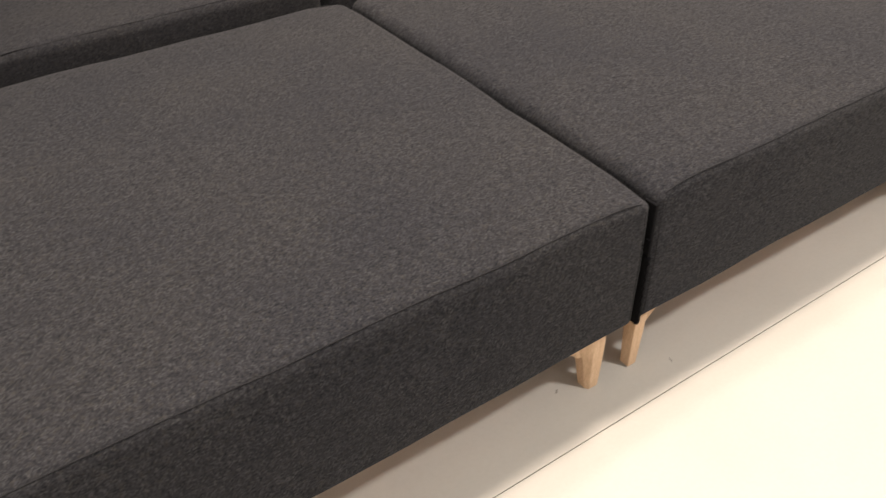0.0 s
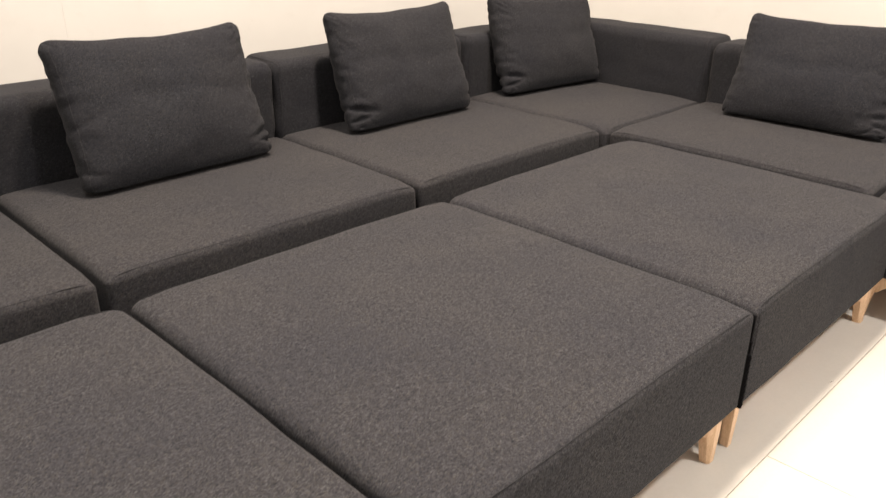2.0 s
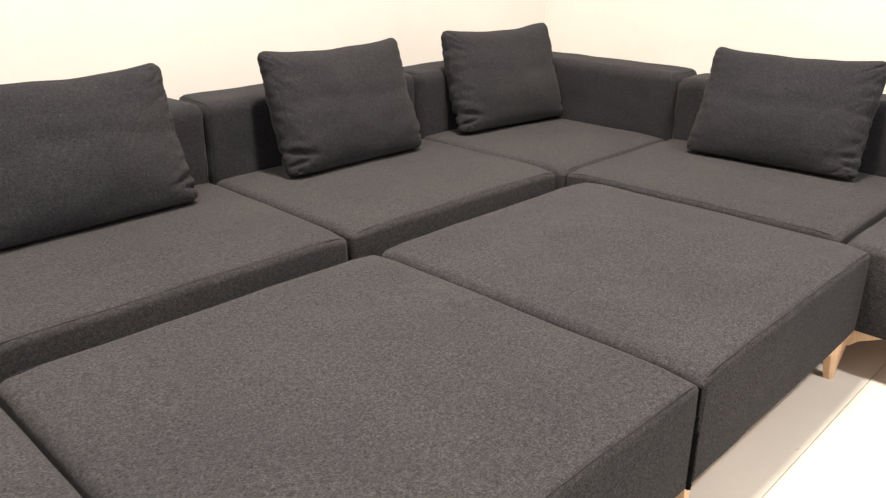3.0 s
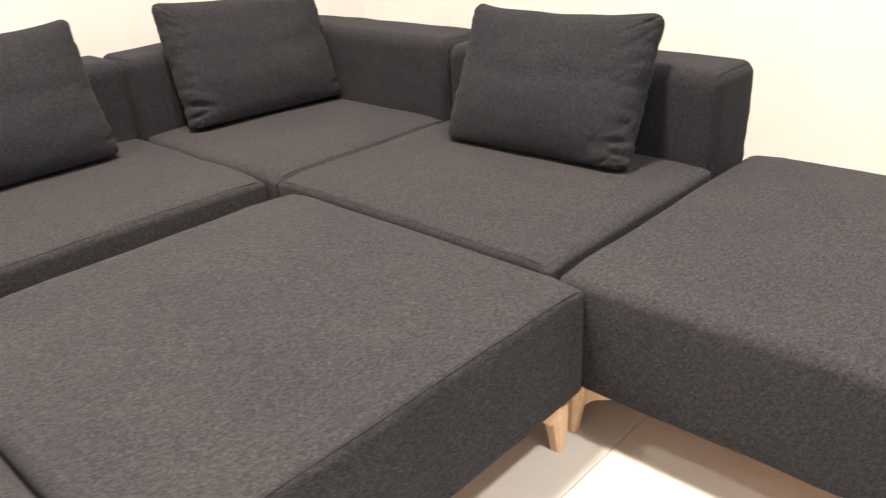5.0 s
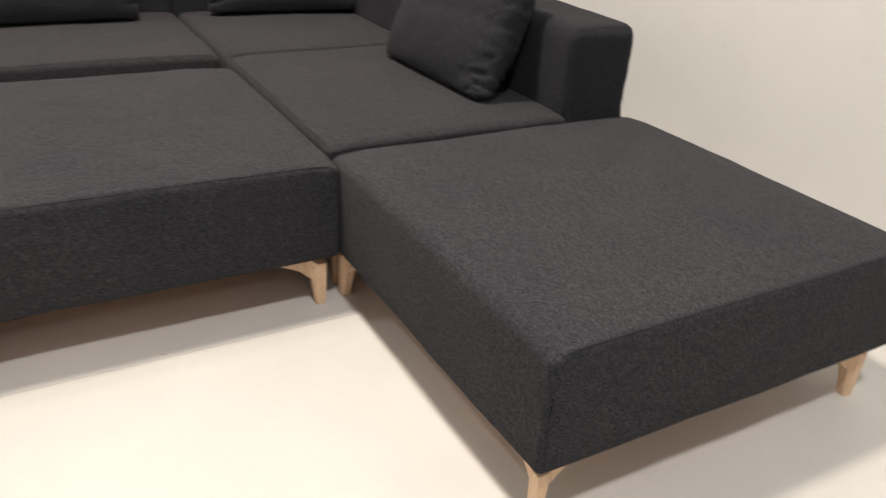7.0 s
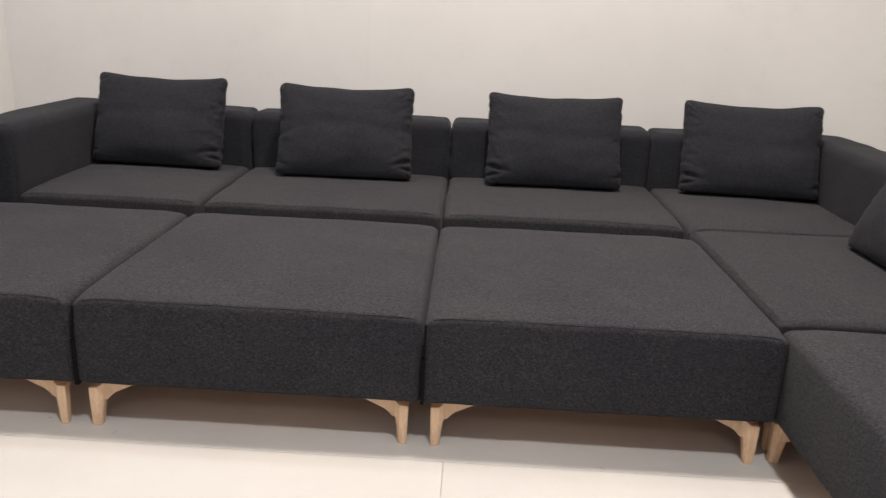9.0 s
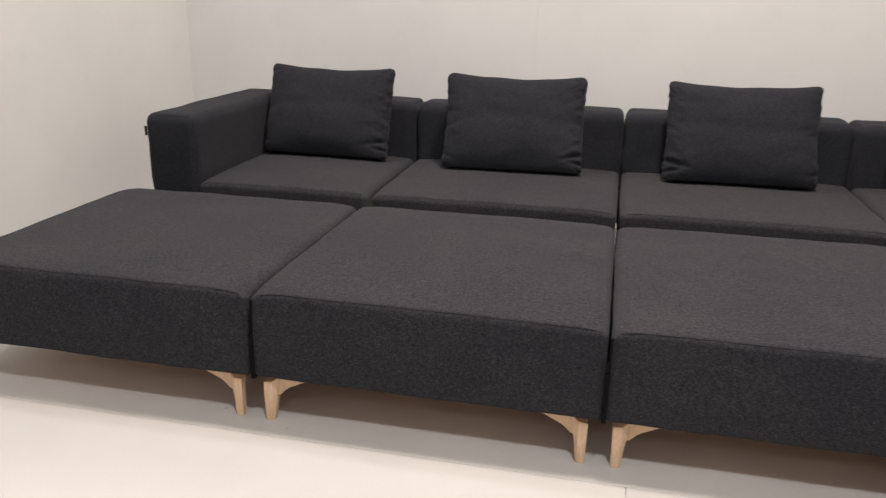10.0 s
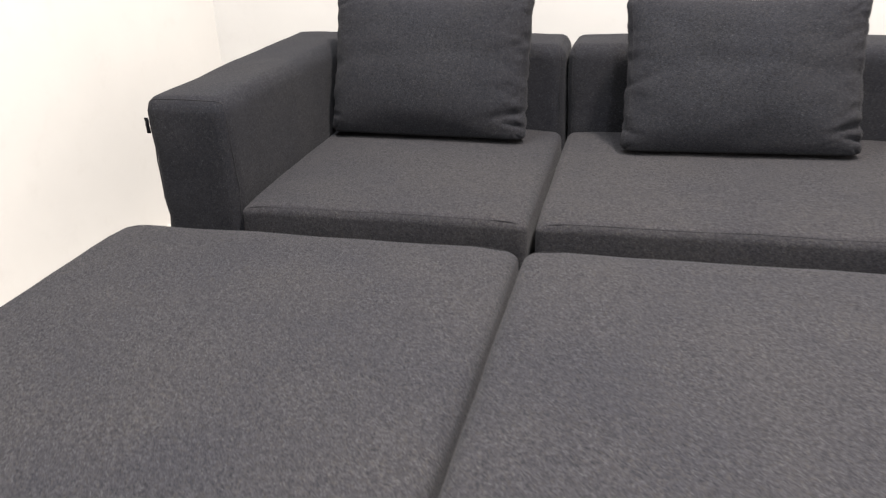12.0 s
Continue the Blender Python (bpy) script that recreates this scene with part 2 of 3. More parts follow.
class SoftBox:
    """An upholstered block: rounded edges of their own radius on each side, a crowned top, bulging sides and slack cloth."""

    def __init__(self, low, high, radius_low, radius_high, crown=0.012, bulge=0.006, slack=0.0025, seed=0.0, steps=14, wrinkle=0.0, foot=0.0, ease=0.0):
        self.low, self.high, self.rl, self.rh = low, high, radius_low, radius_high
        self.crown, self.bulge, self.slack, self.seed, self.steps, self.wrinkle, self.foot, self.ease = crown, bulge, slack, seed, steps, wrinkle, foot, ease

    def lines(self, n):
        a, b, ra, rb = self.low[n], self.high[n], self.rl[n], self.rh[n]
        bend = [math.tan(math.radians(v)) for v in (45, 33.75, 22.5, 11.25)]
        count = max(3, round(self.steps * min(1.0, (b - a))))
        inner = [a + ra + (b - rb - a - ra) * k / count for k in range(count + 1)]
        return [a + ra * (1 - v) for v in bend] + inner + [b - rb * (1 - v) for v in reversed(bend)]

    def on(self, p):
        q, d, r = [0, 0, 0], [0, 0, 0], [1, 1, 1]
        rl, rh = list(self.rl), list(self.rh)
        if self.foot:
            f = min(1.0, max(0.0, (self.high[2] - rh[2] - p[2]) / 0.1))
            for n in (0, 1):
                rl[n], rh[n] = (v + (min(v, self.foot) - v) * f * f * (3 - 2 * f) for v in (rl[n], rh[n]))
        for n in range(3):
            lo, hi = self.low[n] + rl[n], self.high[n] - rh[n]
            q[n] = min(max(p[n], lo), hi)
            r[n] = rl[n] if p[n] < lo else rh[n]
            d[n] = (p[n] - q[n]) / r[n]
        size = math.sqrt(sum(v * v for v in d))
        out = Vector([q[n] + (r[n] * d[n] / size if size else 0) for n in range(3)])
        u, v, w = ((2 * out[n] - self.low[n] - self.high[n]) / (self.high[n] - self.low[n]) for n in range(3))
        around = max(0.0, 1 - u * u) ** 0.6 * max(0.0, 1 - v * v) ** 0.6
        out.z += self.crown * around * max(0.0, w) ** 2
        if self.ease:
            away = math.hypot(min(out.x - self.low[0], self.high[0] - out.x), min(out.y - self.low[1], self.high[1] - out.y))
            out.z -= self.ease * math.exp(-((away / 0.035) ** 2)) * max(0.0, w) ** 6
        out.x += self.bulge * u * max(0.0, 1 - v * v) * max(0.0, 1 - w * w) ** 0.7
        out.y += self.bulge * v * max(0.0, 1 - u * u) * max(0.0, 1 - w * w) ** 0.7
        s = Vector((self.seed * 3.7, self.seed * 1.3, self.seed * 2.1))
        out += self.slack * noise.noise_vector(out * 6.0 + s) + 0.4 * self.slack * noise.noise_vector(out * 17.0 + s)
        if self.wrinkle:
            near = max(0.0, abs(u) - 0.8) / 0.2 + max(0.0, abs(v) - 0.6) / 0.4
            near += 1.4 * math.exp(-(((out.z - SEAT - 0.03) / 0.025) ** 2)) * max(0.0, abs(u) - 0.5)
            out += self.wrinkle * min(1.5, near) * max(0.0, 1 - w * w) * noise.noise_vector(Vector((out.x * 8, out.y * 8, out.z * 48)) + s)
        return out

    def mesh(self):
        bm, lines, made = bmesh.new(), [self.lines(n) for n in range(3)], {}

        def vert(i):
            if i not in made:
                made[i] = bm.verts.new(self.on([lines[n][i[n]] for n in range(3)]))
            return made[i]

        for n in range(3):
            a, b = [m for m in range(3) if m != n]
            for end in (0, len(lines[n]) - 1):
                for i in range(len(lines[a]) - 1):
                    for j in range(len(lines[b]) - 1):
                        corners = []
                        for di, dj in ((0, 0), (1, 0), (1, 1), (0, 1)):
                            k = [0, 0, 0]
                            k[n], k[a], k[b] = end, i + di, j + dj
                            corners.append(vert(tuple(k)))
                        bm.faces.new(corners)
        return bm

    def edge(self, back=False, turn=32, step=0.02):
        """Points along the rounded top edge of the front or the back, that many degrees round from the top."""
        (x0, y0, _), (x1, y1, z1) = self.low, self.high
        a, n = math.radians(turn), round((x1 - x0 - 0.04) / step)
        y = y1 - self.rh[1] * (1 - math.sin(a)) if back else y0 + self.rl[1] * (1 - math.sin(a))
        return [self.on((x0 + 0.02 + (x1 - x0 - 0.04) * k / n, y, z1 - self.rh[2] * (1 - math.cos(a)))) for k in range(n + 1)]

    def upright(self, x, y, z0, z1, n=14):
        return [self.on((x, y, z0 + (z1 - z0) * k / n)) for k in range(n + 1)]


# ---- setting ----
WEST, EAST, NORTH, SOUTH, TOP = -2.66, 2.68, 2.5, -8.0, 5.1


def setting(name, bm, mat, label, category):
    return tagged(new(name, mesh_of(name, bm, mat, False)), label, category, kind="structure")


wall_north = setting("wall_north", box_bm(WEST - 0.15, EAST + 0.15, NORTH + 0.012, NORTH + 0.15, -0.1, TOP), GROUT, "warm white painted panel wall behind the sofa", "wall")
PANEL_X = -0.548
for x0, x1 in ((WEST - 0.1, PANEL_X - 0.0002), (PANEL_X + 0.0002, EAST + 0.1)):
    part("panel", box_bm(x0, x1, NORTH, NORTH + 0.014, -0.005, TOP), PLASTER, wall_north, smooth=False)
wall_east = setting("wall_east", box_bm(EAST, EAST + 0.15, SOUTH, NORTH, -0.1, TOP), PLASTER, "warm white painted showroom side wall", "wall")
setting("wall_west", box_bm(WEST - 0.15, WEST, SOUTH, NORTH, -0.1, TOP), PLASTER, "warm white painted showroom side wall", "wall")
# South wall and ceiling are out of view; their greys set the bounced fill.
setting("wall_south", box_bm(WEST - 0.15, EAST + 0.15, SOUTH - 0.15, SOUTH, -0.1, TOP), FAR_WALL, "unseen plain grey wall closing the showroom", "wall")
setting("ceiling", box_bm(WEST - 0.15, EAST + 0.15, SOUTH - 0.15, NORTH + 0.15, TOP, TOP + 0.1), CEILING, "unseen plain grey showroom ceiling", "ceiling")
floor = setting("floor", box_bm(WEST - 0.15, EAST + 0.15, SOUTH - 0.15, NORTH + 0.15, -0.2, -0.006), GROUT, "cream porcelain floor of large slabs with thin grey joints", "floor")

# ---- legs and frames ----
W = 1.02
BASE, SEAT = 0.151, 0.435


def leg_mesh():
    """A beech corner leg: a square tapered post with its outer edge at the seat's corner, eased back by a slanted face on each
    inner side into a slim wedge-shaped arm along the seat's edge. The seat's outer corner is the origin; x and y run inwards."""
    bm, top = bmesh.new(), BASE - 0.003

    def solid(rows):
        made = [[bm.verts.new(p) for p in row] for row in rows]
        for a, b in zip(made, made[1:]):
            for k in range(len(a)):
                bm.faces.new((a[k], a[(k + 1) % len(a)], b[(k + 1) % len(a)], b[k]))
        bm.faces.new(made[0])
        bm.faces.new(made[-1])

    def level(z, o, a, e, b, inner=None):
        inner = z if inner is None else inner
        return [(o, o, z), (a, o, z), (b, e, inner), (b, b, inner), (e, b, inner), (o, a, z)]

    solid([level(0.0, 0.0225, 0.043, 0.03, 0.049), level(0.05, 0.0212, 0.0448, 0.0325, 0.0542), level(0.082, 0.0204, 0.046, 0.0345, 0.059), level(0.096, 0.02, 0.046, 0.035, 0.064), level(0.13, 0.02, 0.046, 0.036, 0.07, top)])
    arm = [(0.058, top), (0.164, top), (0.162, top - 0.006), (0.094, top - 0.038), (0.078, top - 0.052), (0.07, 0.086), (0.058, 0.082)]
    for swap in (0, 1):
        solid([[(v, u, z) if swap else (u, v, z) for u, z in arm] for v in (0.0362, 0.062)])
    bmesh.ops.recalc_face_normals(bm, faces=bm.faces)
    bmesh.ops.bevel(bm, geom=bm.edges[:], offset=0.0016, segments=2, profile=0.5, affect="EDGES", clamp_overlap=True)
    return mesh_of("leg", bm, BEECH, False)


LEG = leg_mesh()


def add_legs(parent, w=W, d=W, inset=(0.0, 0.0), shift=(0.0, 0.0), shifted=0):
    """Four corner legs; inset pulls those of the +x or the +y side further in than the others, shift moves the one of that turn."""
    for sx, sy, turn in ((-1, -1, 0), (1, -1, 90), (1, 1, 180), (-1, 1, 270)):
        ob = new("leg", LEG)
        ob.parent = parent
        x, y = sx * w / 2 - (inset[0] if sx > 0 else 0), sy * d / 2 - (inset[1] if sy > 0 else 0)
        if turn == shifted:
            x, y = x + shift[0], y + shift[1]
        ob.matrix_local = pose(x, y, 0, 0, 0, turn)
        tagged(ob, "tapered beech corner leg with slim wedge arms")


def add_underside(parent, w=W, d=W):
    part("underside", box_bm(-w / 2 + 0.03, w / 2 - 0.03, -d / 2 + 0.03, d / 2 - 0.03, BASE - 0.002, BASE + 0.02), BOARD, parent, "unseen brown underside, brightened to bounce light", False)


def add_seam(parent, block, radius=0.0017, name="seam"):
    """The seams along the front and the back edge of a seat's top panel."""
    for back in (False, True):
        bm = bmesh.new()
        tube(bm, block.edge(back), radius)
        part(name, bm, THREAD, parent, "dark stitched seam")


def seat_block(parent, seed, low, high, top=SEAT - 0.01, corner_seams=True, side=0.024, rear=0.026, face=0.014):
    """The upholstered seat box between two corners in plan."""
    (x0, y0), (x1, y1) = low, high
    block = SoftBox((x0, y0, BASE), (x1, y1, top), (0.027, face, 0.014), (0.027, rear, side), 0.014, 0.0045, 0.003, seed, foot=0.014, ease=0.012)
    part("body", block.mesh(), FELT if corner_seams else SEAT_FELT, parent)
    add_seam(parent, block, 0.0013 if corner_seams else 0.0011)
    if corner_seams:
        for x in (x0 + 0.012, x1 - 0.012):
            bm = bmesh.new()
            tube(bm, block.upright(x, y0, BASE + 0.02, SEAT - 0.03), 0.0008)
            part("corner_seam", bm, THREAD, parent, "dark stitched corner seam")
    return block


def ribbon_tag(parent, x, y, z, turn=0, tall=0.038, wide=0.012):
    """A folded black ribbon sewn into a seam, with a pale thread at its fold."""
    bm = bmesh.new()
    loop = [(-0.0022, 0.0), (-0.003, -wide * 0.6), (-0.0012, -wide), (0.0014, -wide), (0.003, -wide * 0.55), (0.0022, 0.0)]
    rings = [[bm.verts.new((u, v + 0.001 * math.sin(9 * k), tall * k / 4)) for u, v in loop] for k in range(5)]
    for a, b in zip(rings, rings[1:]):
        for i in range(len(loop)):
            bm.faces.new((a[i], a[(i + 1) % 6], b[(i + 1) % 6], b[i]))
    bm.faces.new(rings[0])
    bm.faces.new(rings[-1])
    ob = part("tag", bm, RIBBON, parent, "folded black ribbon tag")
    ob.matrix_local = pose(x, y, z, 0, 0, turn)
    bm = bmesh.new()
    tube(bm, [(0.0034, -wide * 0.75, tall * (0.15 + 0.7 * k / 6)) for k in range(7)], 0.0007)
    part("stitch", bm, PALE_THREAD, ob, "pale thread")
    return ob


def zip_flap(parent, x, y):
    """Black zip tape down the side near the front corner, its lower half gaping, with its pull. Its upper half also
    stands in for shade in the gap.
    """
    bm = box_bm(x - 0.0055, x + 0.001, y - 0.011, y + 0.013, BASE + 0.148, SEAT - 0.035, 0.0015)
    flap = part("zip_tape", bm, RIBBON, parent, "black zip tape, run up the side to darken the gap", False)
    part("zip_flap", box_bm(x - 0.011, x + 0.001, y - 0.016, y + 0.012, BASE - 0.004, BASE + 0.145, 0.003), RIBBON, flap, smooth=False)
    bm = bmesh.new()
    tube(bm, [(x - 0.0085, y - 0.017 + 0.0012 * math.sin(2.1 * k), BASE + 0.145 * k / 24) for k in range(25)], 0.0026)
    part("zip_teeth", bm, RIBBON, flap)
    part("zip_pull", box_bm(x - 0.0095, x - 0.004, y - 0.015, y - 0.004, BASE + 0.15, BASE + 0.182, 0.001), RIBBON, flap, smooth=False)


def ottoman(x, y, seed, label, w=W, d=W, zip_on=True, tag=1, inset=(0.014, 0.0), shift=(0.0, 0.0), shifted=0):
    t = thing("ottoman", x, y, 0, 0, label, "ottoman", "square ottomans")
    seat_block(t, seed, (-w / 2, -d / 2), (w / 2, d / 2))
    add_underside(t, w, d)
    add_legs(t, w, d, inset, shift, shifted)
    if zip_on:
        zip_flap(t, -w / 2 + 0.003, -d / 2 + 0.014)
    if tag:
        ribbon_tag(t, tag * (w / 2 - 0.014), -d / 2 + 0.012, 0.295, 20 * tag)
    return t


# ---- backrests ----


def back_block(parent, low, high, seed, label="upholstered block backrest"):
    block = SoftBox(low, high, (0.036, 0.036, 0.016), (0.036, 0.036, 0.044), 0.007, 0.006, 0.0035, seed, 26, wrinkle=0.0045)
    back = part("backrest", block.mesh(), WEAVE, parent, label)
    return back, block


def end_seam(back, block, axis_x, end):
    """A seam round the end panel of a backrest."""
    (x0, y0, z0), (x1, y1, z1) = block.low, block.high
    points, n = [], 16
    if axis_x:
        e = x0 + 0.012 if end < 0 else x1 - 0.012
        path = [(e, y0, z0 + 0.02), (e, y0, z1), (e, y1, z1), (e, y1, z0 + 0.02)]
    else:
        e = y0 + 0.012 if end < 0 else y1 - 0.012
        path = [(x0, e, z0 + 0.02), (x0, e, z1), (x1, e, z1), (x1, e, z0 + 0.02)]
    for a, b in zip(path, path[1:]):
        points += [block.on([p + (q - p) * k / n for p, q in zip(a, b)]) for k in range(n)]
    bm = bmesh.new()
    tube(bm, points, 0.0017)
    part("panel_seam", bm, THREAD, back, "dark stitched seam")


THICK = 0.242


def sofa_module(x, y, turn, seed, label, high, corner=0, trim=0.0, roll=(0.024, 0.021)):
    """A seat with its backrest at the back (+y); corner -1 or 1 adds a second backrest along that side."""
    t = thing("corner_sofa_module" if corner else "sofa_module", x, y, 0, turn, label, "sofa", "sofa modules")
    h, low = 0.515, BASE + 0.004
    x0, x1 = (-h, h)
    if corner < 0:
        x0 += THICK - 0.008
    if corner > 0:
        x1 -= THICK - 0.008
    x1 -= trim
    seat_block(t, seed, (x0 + 0.006, -h), (x1 - 0.006, h - THICK + 0.03), SEAT + 0.004, False, roll[0], 0.05, roll[1])
    add_underside(t)
    add_legs(t)
    back, block = back_block(t, (x0 + 0.002, h - THICK, low), (x1 - 0.002 - 0.5 * trim, h + trim, high), seed + 0.3)
    for end in (-1, 1):
        end_seam(back, block, True, end)
    if corner:
        a, b = (-h, -h + THICK) if corner < 0 else (h - THICK, h)
        back, block = back_block(t, (a, -h + 0.004, low), (b, h - 0.002, high + 0.005), seed + 0.6, "upholstered block armrest as high as the back")
        end_seam(back, block, False, -1)
        end_seam(back, block, False, 1)
        if corner < 0:
            ribbon_tag(t, -h + 0.002, -h + 0.018, 0.628, -90, 0.042, 0.01)
    return t


ROW = 1.62
sofa_module(-1.593, ROW, 0, 1.0, "charcoal wool corner sofa module with block back and arm", 0.72, -1)
sofa_module(-0.555, ROW, 0, 2.0, "charcoal wool armless sofa module with low block back", 0.719)
sofa_module(0.477, ROW, 0, 3.0, "charcoal wool armless sofa module with low block back", 0.718)
sofa_module(1.506, 1.595, 0, 4.0, "charcoal wool corner sofa module with two block backs", 0.717, 1)
sofa_module(1.51, 0.565, -90, 5.0, "charcoal wool armless end module beside the wall", 0.708, trim=0.009, roll=(0.018, 0.016))

FELT_LABEL = "square charcoal wool felt ottoman on beech legs"
ottoman(-1.611, 0.478, 6.0, "square charcoal wool felt ottoman at the row's open end", w=1.058, zip_on=False, inset=(0.02, 0.0))
ottoman(-0.559, 0.478, 7.0, FELT_LABEL, w=1.022, inset=(0.013, 0.0))
ottoman(0.479, 0.478, 8.0, "square charcoal wool felt ottoman in the sofa's inner corner", w=1.034, tag=0, shift=(0.005, 0.0))
ottoman(1.521, -0.457, 9.0, "square charcoal wool felt ottoman standing out past the row", w=1.046, d=1.02, zip_on=False, tag=-1, inset=(0.02, 0.0), shift=(-0.006, 0.003), shifted=270)

# ---- throw pillows ----


def throw_pillow(x, y, turn, lean, seed, w=0.67, h=0.462, thick=0.185, crease=1, z=0.458, pucker=0.6, tuck=3.4, fold=1.0, label="plump charcoal woven throw pillow leaning on a low backrest"):
    """A feather-filled box pillow leaning back, slack in the middle of its upper edge, with creases at the lower corners."""
    cols, rows, tilt, round_off = 132, 104, math.radians(lean), 0.038
    s = Vector((seed * 5.1, seed * 2.3, seed))
    pick = random.Random(round(seed * 100))
    folds = [(crease, -0.6, 0.2, 0.035, 0.5, 0.35), (crease * 0.97, -0.78, 0.14, 0.025, 0.4, -0.2), (crease, -0.36, 0.1, 0.028, 0.16, 0.6), (-crease, -0.7, 0.12, 0.03, 0.22, 0.3)]
    for _ in range(7):
        end = crease if pick.random() < 0.65 else -crease
        folds.append((end * pick.uniform(0.9, 1.0), pick.uniform(-0.45, 0.85), pick.uniform(0.06, 0.2), pick.uniform(0.014, 0.035), pick.uniform(0.05, 0.13), pick.uniform(-0.9, 0.9)))

    def point(u, v, side):
        us, vs = abs(u), abs(v)
        px, pz = u * w / 2, v * h / 2
        ix, iz = max(0.0, abs(px) - w / 2 + round_off), max(0.0, abs(pz) - h / 2 + round_off)
        if ix and iz:
            k = max(ix, iz) / math.hypot(ix, iz)
            px = math.copysign(w / 2 - round_off + ix * k, px)
            pz = math.copysign(h / 2 - round_off + iz * k, pz)
        px *= 1 - 0.03 * (1 - v * v) + 0.014 * noise.noise(Vector((v * 2.2, seed, 0)))
        pz *= 1 - (0.116 if v > 0 else 0.0) * (1 - u * u) ** 0.8 + (0.03 * noise.noise(Vector((u * 2.1, 0, seed))) if v > 0 else 0)
        full = (1 - us**9.0) ** 0.46 * (1 - vs ** (9.0 if v > 0 else tuck)) ** 0.48 if us < 1 and vs < 1 else 0.0
        belly = (1 - us**2) * (1 - vs**2)
        bend = v - 0.05 - 0.06 * math.sin(2.2 * u + seed)
        full *= (0.72 + 0.46 * belly) * (1.0 - 0.22 * v) * (1 - 0.045 * math.exp(-((bend / 0.14) ** 2)))
        for cu, cv, wide, tall, deep, slant in folds:
            pinch = math.exp(-(((u - cu) / wide) ** 2) - ((v - cv - slant * (u - cu) * cu) / tall) ** 2)
            full *= 1 - fold * deep * pinch
            px *= 1 - 0.022 * deep * pinch
        p = Vector((px, side * full * thick / 2 + 0.02 * (1 - v * v) * (1 - 0.5 * u * u), pz))
        slack = 0.009 * min(1.0, full)
        edge = max(0.0, us - 0.7) / 0.3
        p += slack * noise.noise_vector(p * 5 + s) + 0.45 * slack * noise.noise_vector(Vector((p.x * 9, p.y * 4, p.z * 17)) + s)
        p += 0.006 * edge * (1 - vs**4) * noise.noise_vector(Vector((p.x * 12, p.y * 14, p.z * 42)) + s)
        puckered = max(0.0, crease * u - 0.45) / 0.55
        line = max(0.0, 1 - 6 * abs(noise.noise(Vector((p.x * 9 + p.z * 5, 0, p.z * 24 - p.x * 16 * crease)) + s)))
        line += 0.6 * max(0.0, 1 - 5 * abs(noise.noise(Vector((p.x * 14 - p.z * 12, 3, p.z * 38)) + s)))
        p.y -= side * 0.0085 * pucker * puckered**1.3 * min(1.0, full * 2) * line
        p.z += h / 2 - 0.02 * max(0.0, -v) ** 2
        q = Vector((p.x, p.y * math.cos(tilt) + p.z * math.sin(tilt), p.z * math.cos(tilt) - p.y * math.sin(tilt)))
        low = 0.002
        if q.z < low + 0.016:
            q.z = low + 0.016 * math.exp((q.z - low - 0.016) / 0.016)
        return q

    bm, made = bmesh.new(), {}

    def ease(k, n):
        return math.sin(math.pi / 2 * math.sin(math.pi / 2 * (2 * k / n - 1)))

    def vert(i, j, side):
        edge = i in (0, cols) or j in (0, rows)
        key = (i, j, 0 if edge else side)
        if key not in made:
            made[key] = bm.verts.new(point(ease(i, cols), ease(j, rows), side))
        return made[key]

    for side in (-1, 1):
        for i in range(cols):
            for j in range(rows):
                bm.faces.new([vert(i + a, j + b, side) for a, b in ((0, 0), (1, 0), (1, 1), (0, 1))])
    t = thing("throw_pillow", x, y, z, turn, label, "pillow", "throw pillows")
    part("cover", bm, WEAVE, t)
    e, n = 0.955, 56
    corners = [(-e, -e), (-e, e), (e, e), (e, -e)]
    rim = [point(c[0] + (d[0] - c[0]) * k / n, c[1] + (d[1] - c[1]) * k / n, -1) for c, d in zip(corners, corners[1:]) for k in range(n)]
    bm = bmesh.new()
    tube(bm, rim, 0.001)
    part("seam", bm, THREAD, t, "dark stitched seam")
    return t


throw_pillow(-1.512, 1.735, -2.5, 19, 1.0, crease=1, label="plump charcoal woven throw pillow on the module with the armrest")
throw_pillow(-0.55, 1.665, 2.5, 20, 2.0, crease=1)
throw_pillow(0.478, 1.685, 1.0, 19, 3.0, crease=-1)
throw_pillow(1.435, 1.70, -5.0, 18, 4.0, crease=-1, label="plump charcoal woven throw pillow on the inner corner module")
throw_pillow(1.575, 0.553, -90 + 2, 24, 5.0, w=0.664, h=0.448, crease=1, pucker=1.0, tuck=2.5, fold=0.55, label="wrinkled charcoal woven throw pillow slumped on the end module")

# ---- floor slabs ----
JOINT_X, JOINT_Y, GAP = 0.033, -0.094, 0.0015


def slab(x0, x1, y0, y1):
    ob = new("tile", mesh_of("tile", box_bm(x0 + GAP / 2, x1 - GAP / 2, y0 + GAP / 2, y1 - GAP / 2, -0.02, 0.0, 0.0008, 1), TILE, False))
    ob.parent = floor
    return ob


slab(WEST - 0.02, EAST + 0.02, JOINT_Y, NORTH + 0.02)
for y0, y1 in ((JOINT_Y - 3.0, JOINT_Y), (JOINT_Y - 6.0, JOINT_Y - 3.0), (SOUTH - 0.02, JOINT_Y - 6.0)):
    slab(WEST - 0.02, JOINT_X, y0, y1)
    slab(JOINT_X, EAST + 0.02, y0, y1)


def mark(name, bm, parent, label):
    return part(name, bm, SCUFF, parent, label, False)


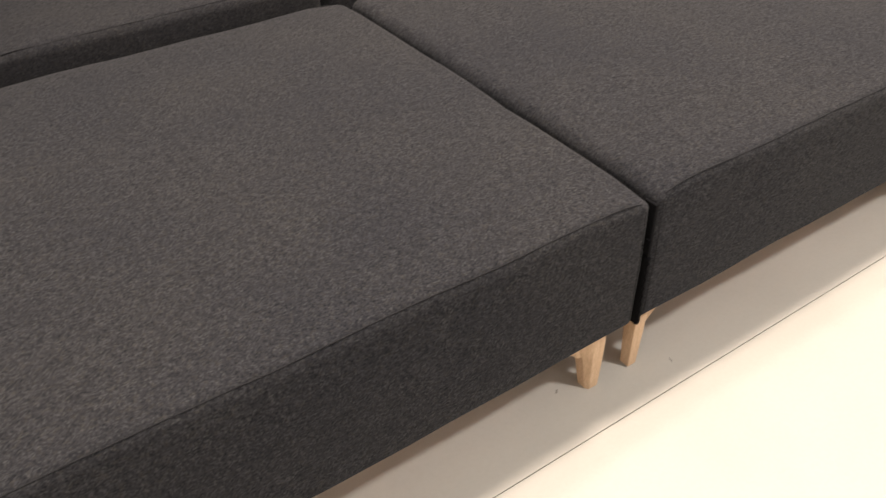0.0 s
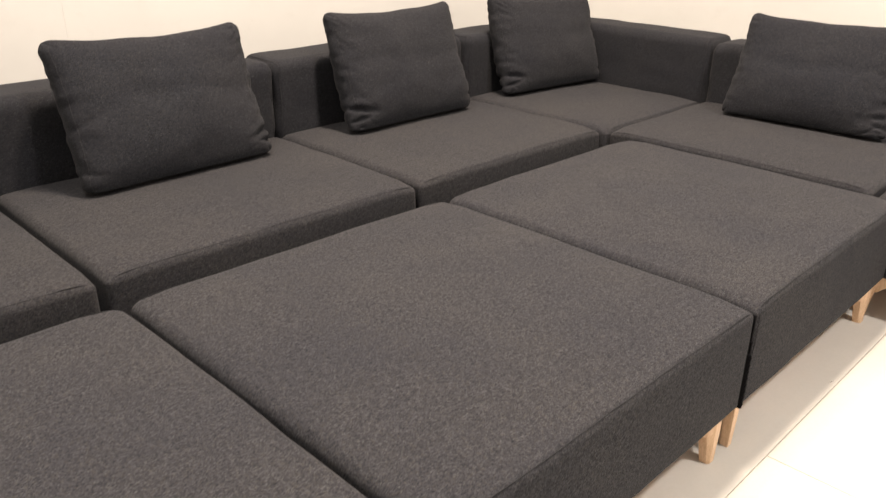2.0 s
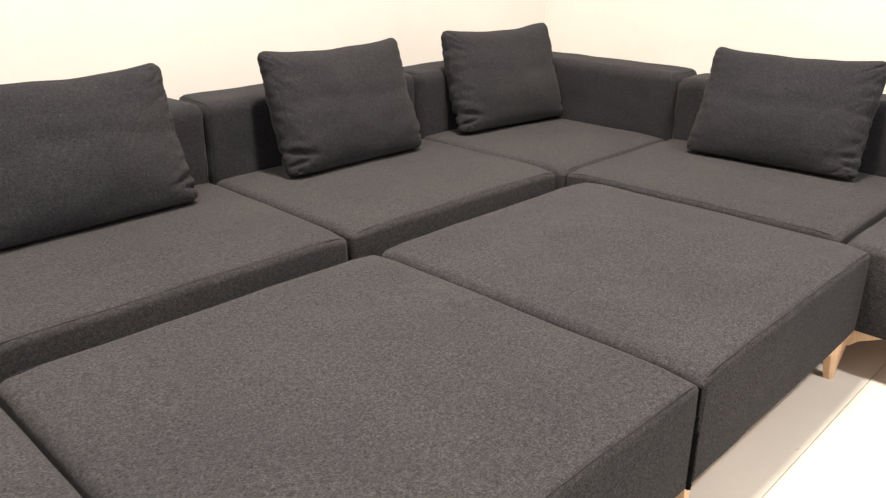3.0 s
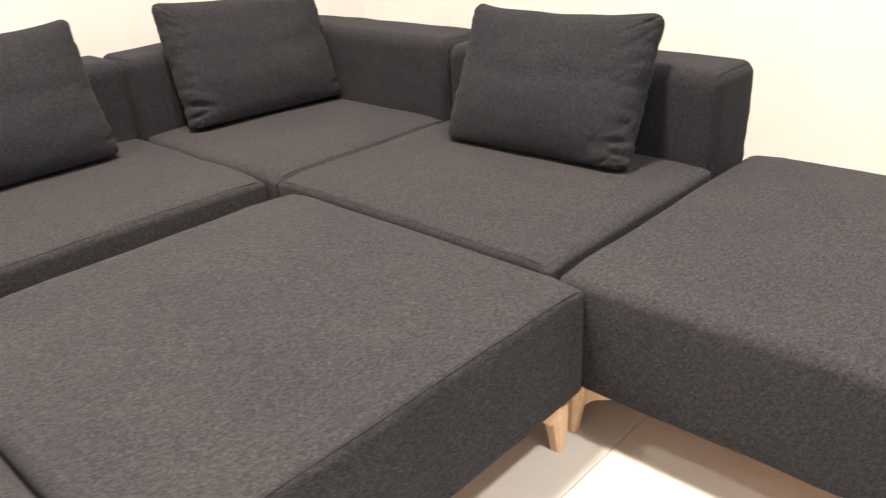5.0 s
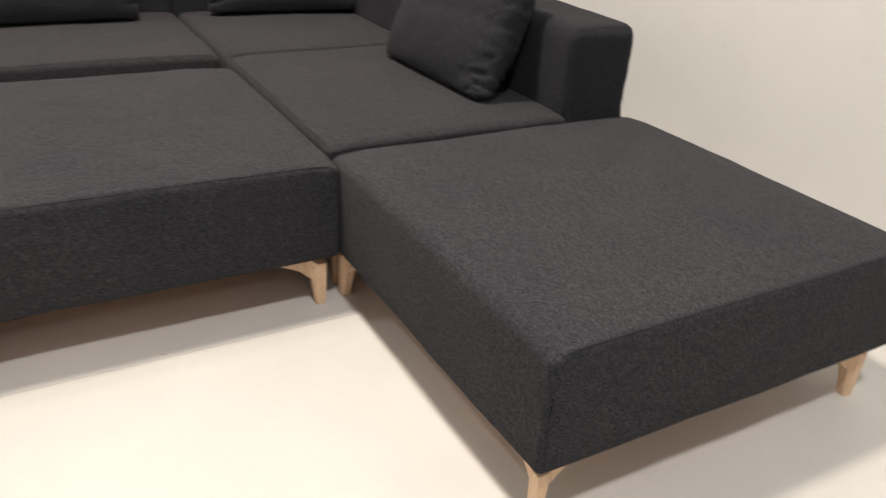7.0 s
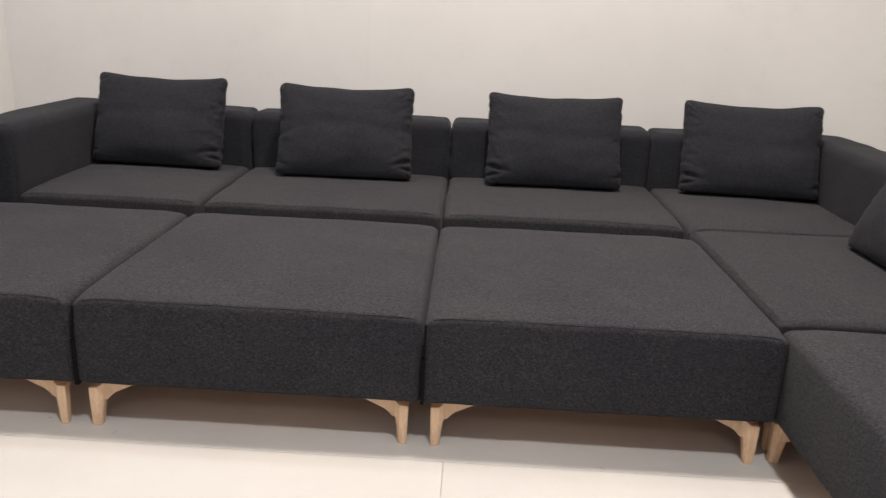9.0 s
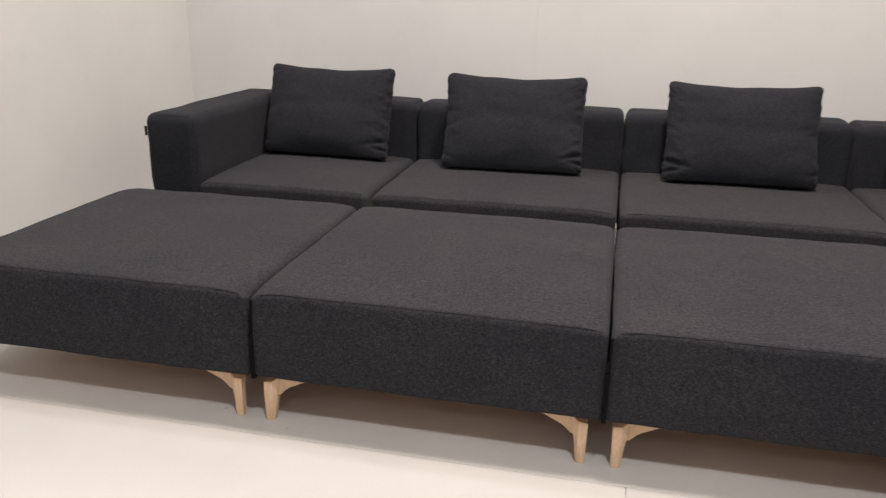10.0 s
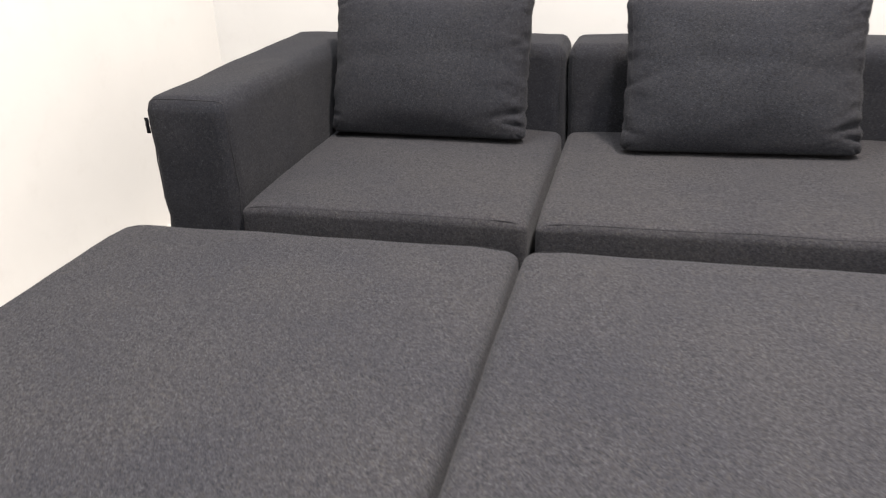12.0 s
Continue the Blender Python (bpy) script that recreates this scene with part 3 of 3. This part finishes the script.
def smear(x, y, length, turn, wide=0.0018):
    """A short worn dash, thicker in the middle."""
    bm = bmesh.new()
    way = Vector((math.cos(math.radians(turn)), math.sin(math.radians(turn)), 0))
    side = Vector((-way.y, way.x, 0))
    top, low = [], []
    for k in range(9):
        f = k / 8 - 0.5
        c = Vector((x, y, 0)) + way * length * f + side * 0.0009 * math.sin(9 * f)
        half = wide / 2 * (1 - (2 * f) ** 2 * 0.85)
        top.append((c + side * half, c - side * half))
    rows = [[bm.verts.new((a.x, a.y, 0.0005)), bm.verts.new((b.x, b.y, 0.0005)), bm.verts.new((b.x, b.y, -0.001)), bm.verts.new((a.x, a.y, -0.001))] for a, b in top]
    for r, t in zip(rows, rows[1:]):
        for n in range(4):
            bm.faces.new((r[n], r[(n + 1) % 4], t[(n + 1) % 4], t[n]))
    bm.faces.new(rows[0])
    bm.faces.new(rows[-1])
    return bm


mark("scuff", smear(0.5, -0.078, 0.02, -25, 0.0032), floor, "short grey scuff on the slab")
mark("scuff", smear(-1.198, 0.021, 0.012, 30, 0.004), floor, "small grey scuff on the slab")
mark("scuff", smear(-0.966, -0.043, 0.014, 70, 0.003), floor, "small grey scuff on the slab")


def wall_chip(parent, x, y, z, size, along_x):
    """A small rubbed spot on the wall paint, proud by a hair."""
    bm, n = bmesh.new(), 10
    ring = []
    for k in range(n):
        a = 2 * math.pi * k / n
        r = size * (0.7 + 0.3 * math.sin(3 * a + z * 40))
        ring.append((r * math.cos(a), 0.6 * r * math.sin(a)))
    depth = 0.0006
    front = [bm.verts.new((x + u, y - depth, z + v) if along_x else (x - depth, y + u, z + v)) for u, v in ring]
    back = [bm.verts.new((x + u, y + 0.001, z + v) if along_x else (x + 0.001, y + u, z + v)) for u, v in ring]
    bm.faces.new(front)
    for k in range(n):
        bm.faces.new((front[k], front[(k + 1) % n], back[(k + 1) % n], back[k]))
    return part("chip", bm, CHIP, parent, "small rubbed spot on the paint", False)


wall_chip(wall_north, 1.709, NORTH, 0.996, 0.006, True)
wall_chip(wall_north, 0.957, NORTH, 1.007, 0.005, True)
wall_chip(wall_east, EAST, 0.08, 0.616, 0.006, False)
wall_chip(wall_east, EAST, 0.278, 0.555, 0.009, False)
